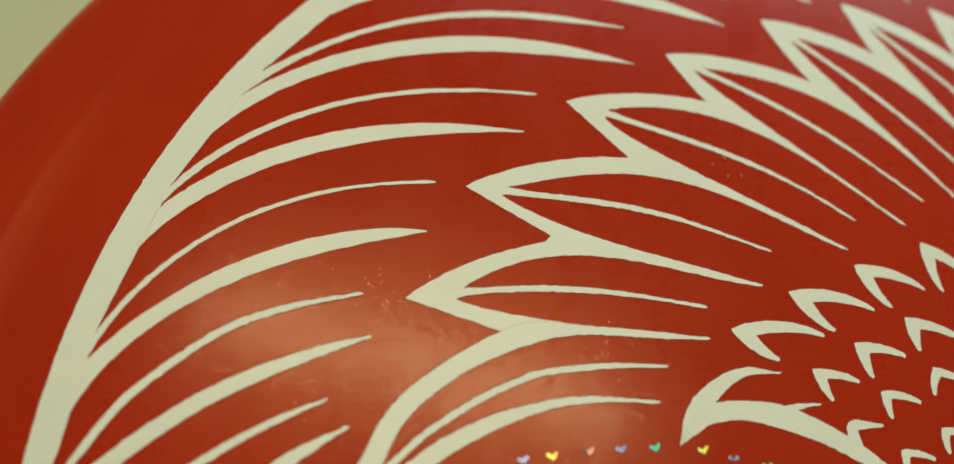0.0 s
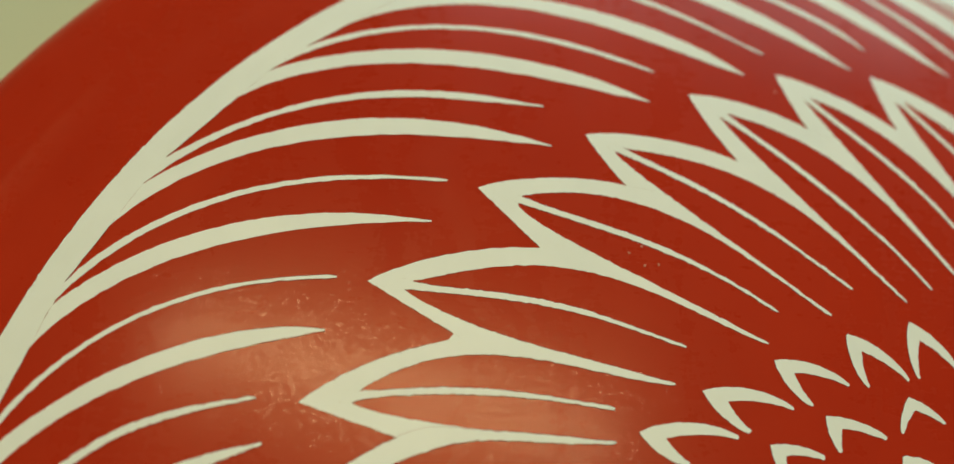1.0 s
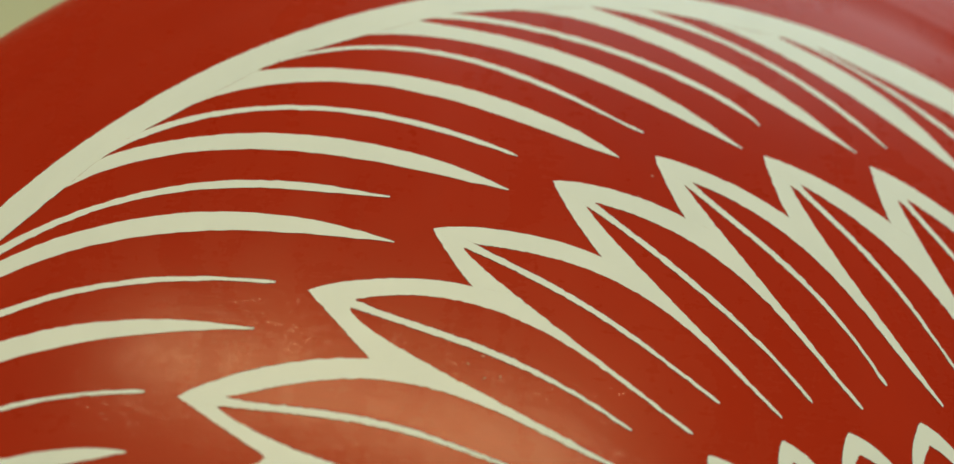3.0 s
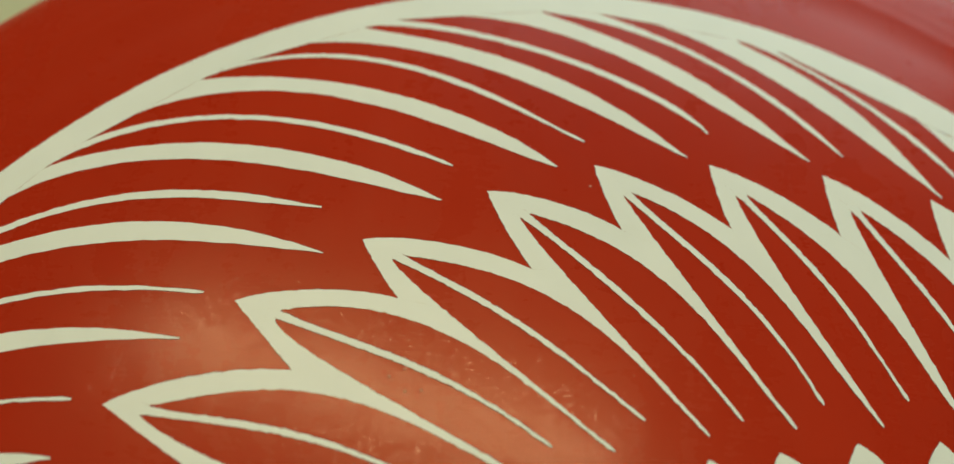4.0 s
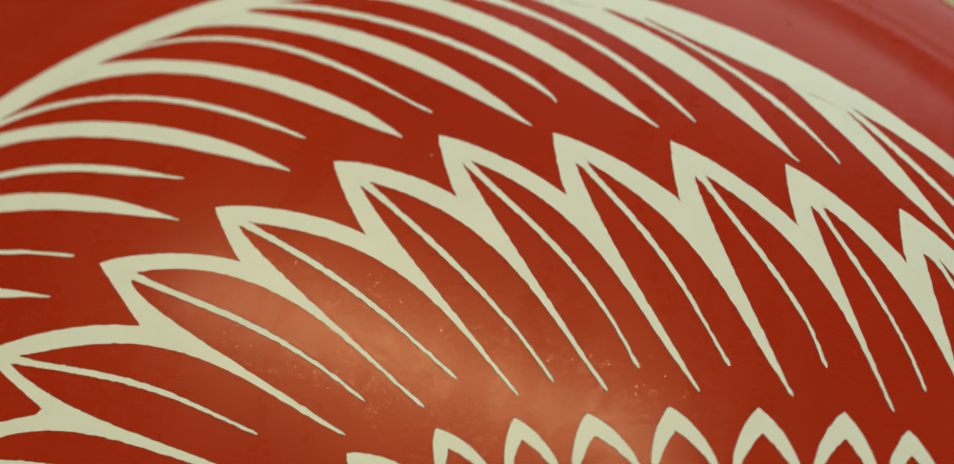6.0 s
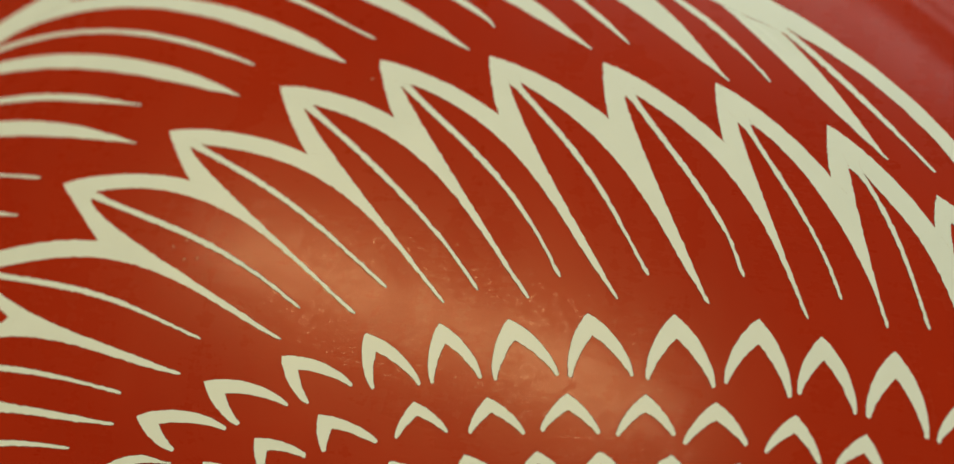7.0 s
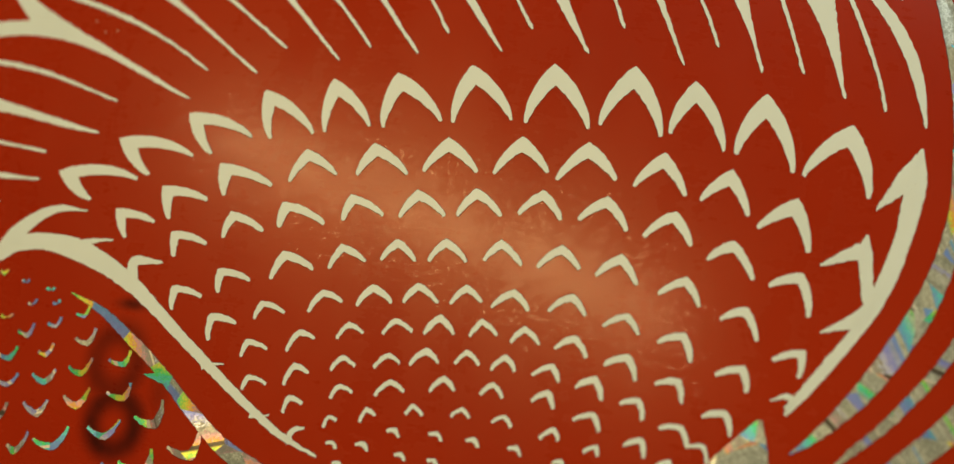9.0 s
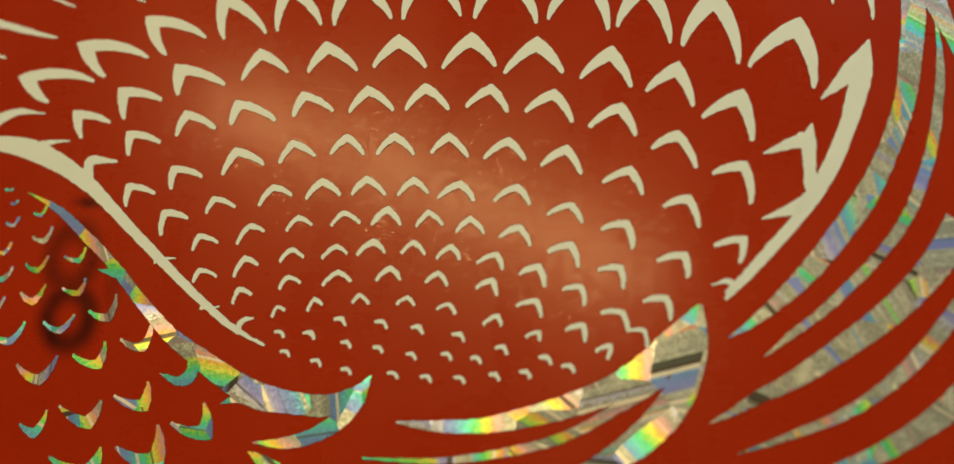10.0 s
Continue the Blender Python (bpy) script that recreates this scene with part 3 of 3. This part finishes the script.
scale_row(0.43, 0.24, 0.08, [(-11.1, 15.8), (-6.1, 18.7), (0.1, 21.7), (9.6, 24), (16.8, 25.2), (24.5, 26.4), (32, 27.1), (38.7, 27.1), (46.1, 26.7), (52.6, 25.6), (58.9, 23.4)],
          [(1.8, -3.1), (1.5, -3.5), (1.1, -3.5), (-1.4, -3.7), (-1.4, -3.6), (-2.2, -3.8), (-2.5, -4.1), (-2.9, -4.2), (-2.8, -3.7), (-2.9, -3.4), (-3.7, -3.3)],
          [(5, -1), (5.6, -1), (6.4, -1.9), (3.7, -2.5), (4, -3), (3.4, -3.4), (3, -3.5), (3, -3.7), (2.3, -4.2), (1.8, -4.5), (1.2, -5.2)])
scale_row(0.4, 0.34, 0.09, [(-3.9, 13.9), (2.4, 16.6), (8, 18.1), (15.2, 19.5), (22.1, 20.6), (28.1, 21.3), (34.8, 21.7), (41.1, 21.7), (47.6, 20.9), (53.2, 18.6), (59.7, 16.2)],
          [(0.8, -2.7), (-0.4, -2.9), (0, -2.7), (-0.5, -2.8), (-1.5, -3), (-1.7, -3), (-2.3, -2.6), (-2.7, -2.6), (-2.9, -2.8), (-2.4, -2.1), (-3.1, -1.5)],
          [(4.3, -0.9), (4, -1.7), (4.9, -1.8), (3.8, -1.8), (3.2, -2.4), (2.8, -2.6), (2, -2.8), (2.1, -3.3), (1.7, -3.3), (2, -3.6), (0.7, -4.1)])
scale_row(0.4, 0.38, 0.09, [(-2.6, 8.2), (2.2, 10.5), (9, 13), (15.1, 14.3), (20.8, 15.4), (25.7, 15.9), (31.2, 16.3), (37.2, 16.4), (42.9, 16.1), (49.2, 14.6), (54.8, 12.4), (60.2, 9)],
          [(0.4, -2.5), (0.4, -2.5), (-0.9, -3), (-1, -2.6), (-1.4, -2.3), (-1.5, -2.4), (-1.5, -2.2), (-2.2, -2.4), (-2.3, -2.3), (-2.6, -1.9), (-2.4, -1.4), (-2.9, -1.2)],
          [(3.6, -0.7), (3.8, -0.8), (3.6, -1.5), (2.8, -1.5), (2.2, -2.1), (2.4, -2.1), (2.3, -2.3), (1.9, -2.2), (1.7, -2.8), (1.3, -2.7), (1.1, -3.1), (-0.4, -2.6)])
scale_row(0.4, 0.42, 0.1, [(2.2, 5.8), (7.6, 7.7), (13.9, 9.5), (19, 10.6), (23.5, 11.2), (28.4, 11.5), (33.1, 11.6), (38.7, 11.8), (44, 10.5), (49.5, 9.3), (55, 6.9)],
          [(0.3, -2.7), (-0.5, -1.9), (-1.2, -2.4), (-1.4, -2.3), (-1.2, -2.1), (-1.4, -2), (-2.1, -2), (-2.2, -1.9), (-2.2, -1.4), (-2.6, -1.1), (-2.7, -1.1)],
          [(3.1, -0.6), (2.7, -0.9), (2.3, -1), (2.2, -1.6), (2.3, -1.7), (1.7, -1.5), (1.6, -1.9), (1.4, -2), (1.2, -1.9), (0.6, -2.7), (0.3, -2.4)])
scale_row(0.4, 0.42, 0.1, [(6.7, 3.7), (12.1, 5.3), (17.1, 6.6), (21.8, 7.5), (26.2, 8.4), (30.3, 8.4), (34.5, 8.2), (39.4, 7.9), (44.5, 6.7), (49.3, 5), (53.7, 2.7)],
          [(-0.3, -1.8), (-1, -2.3), (-1, -1.8), (-1.1, -1.7), (-1.4, -2.1), (-1, -1.8), (-1.2, -1.7), (-1.9, -1.5), (-2.3, -1.2), (-2.3, -0.7), (-2.3, -0.8)],
          [(2.4, -0.7), (1.8, -0.7), (1.7, -0.9), (1.9, -1.1), (1.6, -1.8), (1.7, -1.4), (1.6, -1.6), (1.2, -2), (0.8, -2.4), (0.3, -2.2), (0.4, -2.3)])
scale_row(0.41, 0.44, 0.11, [(7.4, 0.2), (12.2, 2), (17, 3.3), (21.6, 4.1), (25.3, 5), (29.3, 5.3), (33.1, 5.3), (37.6, 5), (41.7, 4.3), (45.9, 2.8), (49.9, 0.8), (51.9, -0.6)],
          [(-0.3, -1.5), (-0.8, -2.3), (-1, -1.6), (-1.3, -1.6), (-1.5, -1.8), (-1.1, -1.5), (-1.4, -1.6), (-1.9, -1.3), (-1.9, -1.2), (-1.9, -0.7), (-2.2, -0.4), (-1.4, -0.3)],
          [(2.2, -0.6), (1.6, -0.8), (1.5, -0.9), (1.3, -0.9), (1.4, -1.3), (1.3, -1.3), (1, -1.5), (0.7, -1.7), (0.7, -2.2), (0.3, -2), (0.5, -1.9), (0.3, -1.6)])
scale_row(0.42, 0.44, 0.11, [(12.1, -1.2), (17, 0.5), (22.2, 1.6), (27.4, 2.6), (32.2, 2.6), (37.5, 2.5), (41.9, 1), (46.4, -0.7), (49.1, -2.3)],
          [(-0.3, -1.8), (-0.6, -1.5), (-1.4, -1.7), (-1.3, -1.7), (-1.2, -1.3), (-1.6, -1.2), (-2, -0.9), (-1.7, -0.9), (-1.5, -0.9)],
          [(1.6, -0.6), (1.6, -0.6), (1.5, -1), (1.2, -1.3), (1, -1.4), (0.5, -1.7), (0.5, -1.7), (0.2, -1.8), (-0.3, -1.5)])
scale_row(0.46, 0.44, 0.11, [(16.4, -2.6), (20.2, -1.3), (24.7, -0.4), (29.5, -0.1), (33.7, -0.3), (38.4, -0.8), (42.4, -1.9)],
          [(-0.2, -1.2), (-0.5, -1.5), (-0.6, -1.1), (-1, -1), (-1.3, -0.8), (-1.4, -1.2), (-1.3, -0.8)],
          [(1, -0.3), (1, -0.7), (1.1, -1), (0.8, -0.9), (0.6, -1.1), (0.4, -1.2), (0.1, -1)])
# the last small flecks
for x, y in ((17.4, -5.1), (20.5, -4.8), (23.4, -3.1), (27.5, -2.9), (31.1, -3.0), (35.1, -3.2), (39.3, -3.9), (43.4, -4.3),
             (18.3, -6.9), (21.6, -7.4), (24.3, -5.3), (27.5, -5.4), (30.8, -5.6), (34.2, -5.2), (37.0, -5.2),
             (24.7, -7.8), (29.3, -7.6), (32.5, -7.5), (35.7, -7.2), (38.9, -6.5), (41.7, -5.9), (45.6, -4.8)):
    k = 0.62 if y > -5.0 else 0.52
    y += 0.25
    chevron("scale", (x, y), (x - 1.4 * k, y - 0.65 * k), (x + 0.6 * k, y - 1.4 * k), WHITE, 0.75, 0.14, 0.35)

# ---- white outlines of head and tail ----
foil("neck_line", [ribbon([(-25.4, 8.1), (-24.0, 9.7), (-22.2, 11.0), (-18.6, 11.5), (-14.5, 10.9), (-10.3, 9.4), (-6.5, 7.4), (-3.9, 5.6), (0.4, 2.5), (4.4, -0.3), (8.3, -2.9), (12.0, -5.1), (15.9, -6.6)],
                          [0.12, 1.3, 1.75, 1.89, 2.3, 1.94, 1.6, 1.28, 1.11, 1.01, 0.85, 0.64, 0.06]),
                   ribbon([(-14.5, 15.3), (-18.5, 15.2), (-21.5, 13.4), (-23.7, 11.0), (-25.4, 8.1)], [0.13, 0.89, 1.62, 1.83, 0.12]),
                   ribbon([(-10.6, 12.4), (-12.8, 12.1), (-15.0, 11.4)], [0.15, 0.55, 1.1]),
                   ribbon([(4.8, 0.9), (3.5, 0.8), (2.3, 0.5)], [0.1, 0.4, 0.8]),
                   ribbon([(10.5, -3.3), (9.5, -3.6), (8.4, -3.5)], [0.1, 0.4, 0.7]),
                   ribbon([(-4.2, 10.5), (-6.2, 10.5), (-7.6, 10.2), (-7.2, 8.0)], [0.25, 0.8, 1.2, 1.1]),
                   ribbon([(14.3, -4.1), (13.4, -4.3), (12.9, -4.9), (13.0, -5.8)], [0.2, 0.5, 0.57, 0.55])], WHITE)
foil("tail_line", [ribbon([(70.2, 29.8), (69.9, 26.6), (69.3, 24.1), (68.6, 20.7), (67.5, 17.2), (66.1, 13.9), (64.4, 10.9), (62.0, 7.5), (59.9, 4.6), (58.7, 2.9)],
                          [0.2, 1.5, 1.9, 1.56, 1.6, 1.42, 1.09, 1.03, 0.81, 0.3]),
                   ribbon([(66.0, 23.1), (67.5, 24.8), (68.8, 26.6), (70.2, 29.7)], [0.15, 1.1, 1.75, 0.2]),
                   ribbon([(61.1, 17.1), (63.3, 18.2), (64.9, 18.8), (65.3, 17.0), (65.6, 14.4), (66.3, 13.7)], [0.2, 1.0, 1.5, 1.2, 1.15, 1.0]),
                   ribbon([(65.3, 20.6), (65.2, 19.4), (65.3, 18.0)], [0.15, 1.0, 1.3]),
                   ribbon([(61.4, 10.8), (63.1, 11.6), (64.7, 12.4), (66.1, 13.8)], [0.15, 0.76, 1.42, 1.3]),
                   ribbon([(57.4, 4.1), (58.6, 4.6), (59.3, 4.4), (58.9, 3.4)], [0.15, 0.45, 0.6, 0.6])], WHITE)
foil("crest_curl", [ribbon([(-18.3, -14.0), (-15.9, -14.7), (-14.1, -15.8), (-12.9, -17.5)], [1.98, 1.94, 1.48, 0.73])], WHITE)

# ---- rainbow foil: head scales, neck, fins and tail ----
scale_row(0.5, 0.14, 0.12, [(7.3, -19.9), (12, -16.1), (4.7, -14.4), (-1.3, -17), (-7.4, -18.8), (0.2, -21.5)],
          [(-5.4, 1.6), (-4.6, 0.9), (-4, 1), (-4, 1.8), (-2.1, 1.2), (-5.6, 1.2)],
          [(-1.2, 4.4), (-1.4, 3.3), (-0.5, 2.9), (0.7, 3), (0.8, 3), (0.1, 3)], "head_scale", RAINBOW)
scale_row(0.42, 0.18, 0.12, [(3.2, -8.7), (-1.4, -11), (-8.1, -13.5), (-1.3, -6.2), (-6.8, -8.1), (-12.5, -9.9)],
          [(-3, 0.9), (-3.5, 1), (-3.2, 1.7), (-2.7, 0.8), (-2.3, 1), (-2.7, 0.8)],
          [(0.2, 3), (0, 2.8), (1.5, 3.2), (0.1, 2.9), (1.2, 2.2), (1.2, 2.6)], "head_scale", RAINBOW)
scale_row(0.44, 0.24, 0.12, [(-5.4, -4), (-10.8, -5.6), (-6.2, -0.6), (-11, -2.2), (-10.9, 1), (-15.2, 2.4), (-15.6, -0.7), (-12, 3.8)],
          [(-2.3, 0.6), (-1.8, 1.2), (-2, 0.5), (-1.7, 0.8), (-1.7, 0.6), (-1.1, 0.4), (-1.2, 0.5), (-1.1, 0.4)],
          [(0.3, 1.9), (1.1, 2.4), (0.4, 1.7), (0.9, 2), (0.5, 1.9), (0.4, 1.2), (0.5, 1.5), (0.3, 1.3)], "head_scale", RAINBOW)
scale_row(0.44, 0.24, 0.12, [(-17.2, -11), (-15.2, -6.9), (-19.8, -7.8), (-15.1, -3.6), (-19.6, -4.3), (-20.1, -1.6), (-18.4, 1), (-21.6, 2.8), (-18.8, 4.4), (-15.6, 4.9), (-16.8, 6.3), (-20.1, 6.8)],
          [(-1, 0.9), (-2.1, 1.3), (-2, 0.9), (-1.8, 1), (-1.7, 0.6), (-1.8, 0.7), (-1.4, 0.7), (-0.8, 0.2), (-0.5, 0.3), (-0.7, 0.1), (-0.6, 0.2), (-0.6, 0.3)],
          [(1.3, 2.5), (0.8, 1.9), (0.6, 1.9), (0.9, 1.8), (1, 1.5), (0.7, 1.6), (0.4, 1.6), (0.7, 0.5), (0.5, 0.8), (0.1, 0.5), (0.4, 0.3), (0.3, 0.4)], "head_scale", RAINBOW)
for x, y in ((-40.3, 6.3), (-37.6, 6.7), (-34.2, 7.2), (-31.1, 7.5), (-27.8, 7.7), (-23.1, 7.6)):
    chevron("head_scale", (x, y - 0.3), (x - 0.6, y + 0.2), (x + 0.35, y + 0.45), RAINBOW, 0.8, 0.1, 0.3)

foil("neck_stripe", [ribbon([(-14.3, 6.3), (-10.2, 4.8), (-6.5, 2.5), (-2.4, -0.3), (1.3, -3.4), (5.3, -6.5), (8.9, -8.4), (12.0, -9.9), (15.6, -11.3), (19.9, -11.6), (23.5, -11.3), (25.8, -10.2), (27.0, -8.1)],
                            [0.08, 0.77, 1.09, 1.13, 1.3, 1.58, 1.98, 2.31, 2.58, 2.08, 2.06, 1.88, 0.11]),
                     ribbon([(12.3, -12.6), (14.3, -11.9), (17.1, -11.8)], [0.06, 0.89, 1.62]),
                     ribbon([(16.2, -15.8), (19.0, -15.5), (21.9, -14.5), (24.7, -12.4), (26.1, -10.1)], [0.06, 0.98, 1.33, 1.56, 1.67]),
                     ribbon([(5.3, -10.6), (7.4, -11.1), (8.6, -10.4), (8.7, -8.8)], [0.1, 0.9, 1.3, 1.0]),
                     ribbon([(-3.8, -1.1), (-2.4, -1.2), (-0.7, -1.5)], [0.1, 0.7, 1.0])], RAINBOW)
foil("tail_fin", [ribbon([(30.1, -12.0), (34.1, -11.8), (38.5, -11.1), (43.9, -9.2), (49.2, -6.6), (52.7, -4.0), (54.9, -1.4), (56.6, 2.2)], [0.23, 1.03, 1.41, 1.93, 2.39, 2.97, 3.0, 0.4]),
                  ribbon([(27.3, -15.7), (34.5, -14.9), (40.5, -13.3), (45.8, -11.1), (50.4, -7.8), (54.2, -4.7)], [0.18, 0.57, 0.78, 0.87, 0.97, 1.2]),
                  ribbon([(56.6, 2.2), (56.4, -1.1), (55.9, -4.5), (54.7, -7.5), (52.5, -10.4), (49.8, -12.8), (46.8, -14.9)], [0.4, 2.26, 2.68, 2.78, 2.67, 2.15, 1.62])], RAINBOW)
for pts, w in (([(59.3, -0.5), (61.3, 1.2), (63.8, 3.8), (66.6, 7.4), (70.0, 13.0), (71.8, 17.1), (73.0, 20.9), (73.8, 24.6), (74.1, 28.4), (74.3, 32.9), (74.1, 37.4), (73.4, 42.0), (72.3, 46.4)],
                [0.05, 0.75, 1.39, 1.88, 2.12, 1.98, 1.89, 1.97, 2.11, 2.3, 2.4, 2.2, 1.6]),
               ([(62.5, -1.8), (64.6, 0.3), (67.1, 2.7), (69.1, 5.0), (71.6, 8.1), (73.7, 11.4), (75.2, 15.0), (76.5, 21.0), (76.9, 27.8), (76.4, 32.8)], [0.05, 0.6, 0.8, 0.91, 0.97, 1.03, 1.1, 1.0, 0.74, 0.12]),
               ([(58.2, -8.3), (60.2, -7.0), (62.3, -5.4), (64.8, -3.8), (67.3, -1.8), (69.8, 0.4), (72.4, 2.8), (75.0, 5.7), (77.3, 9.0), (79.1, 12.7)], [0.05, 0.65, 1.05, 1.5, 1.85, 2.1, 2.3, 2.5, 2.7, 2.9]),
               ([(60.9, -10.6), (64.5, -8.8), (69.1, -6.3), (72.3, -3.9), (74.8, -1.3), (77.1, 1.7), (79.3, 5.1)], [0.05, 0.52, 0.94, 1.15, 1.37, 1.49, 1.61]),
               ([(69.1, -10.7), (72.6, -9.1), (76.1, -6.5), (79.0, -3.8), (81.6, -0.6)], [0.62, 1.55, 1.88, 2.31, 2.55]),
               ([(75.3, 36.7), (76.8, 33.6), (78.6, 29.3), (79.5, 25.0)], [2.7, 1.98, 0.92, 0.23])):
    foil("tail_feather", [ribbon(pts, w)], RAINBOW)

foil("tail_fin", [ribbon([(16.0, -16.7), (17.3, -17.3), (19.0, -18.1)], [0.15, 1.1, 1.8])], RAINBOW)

# ---- a few specks of lint on the plastic ----
LINT = painted("pale_lint", (0.48, 0.20, 0.12), (0.58, 0.30, 0.20), 900, 0.7, 0.0001)
lint_shape = bmesh.new()
bmesh.ops.create_icosphere(lint_shape, subdivisions=1, radius=0.00014)
for vert in lint_shape.verts:
    vert.co.x *= 1.5
    vert.co.z *= 0.45
lint = part("lint_speck", lint_shape, LINT)
tagged(lint, "tiny pale lint speck stuck on the red plastic", "lint", "lint specks on the disc")
SPECKS = [(-0.4, 59.1), (-17.8, 36.4), (-16.3, 36.6), (-19.4, 37.7), (-18.0, 38.5)]
for n, (x, y) in enumerate(SPECKS):
    m = pose(x / 1000, y / 1000, dome(math.hypot(x, y) / 1000) + 0.00005, 0, 0, 47 * n)
    if n:
        copy_thing(lint, m)
    else:
        lint.matrix_world = m
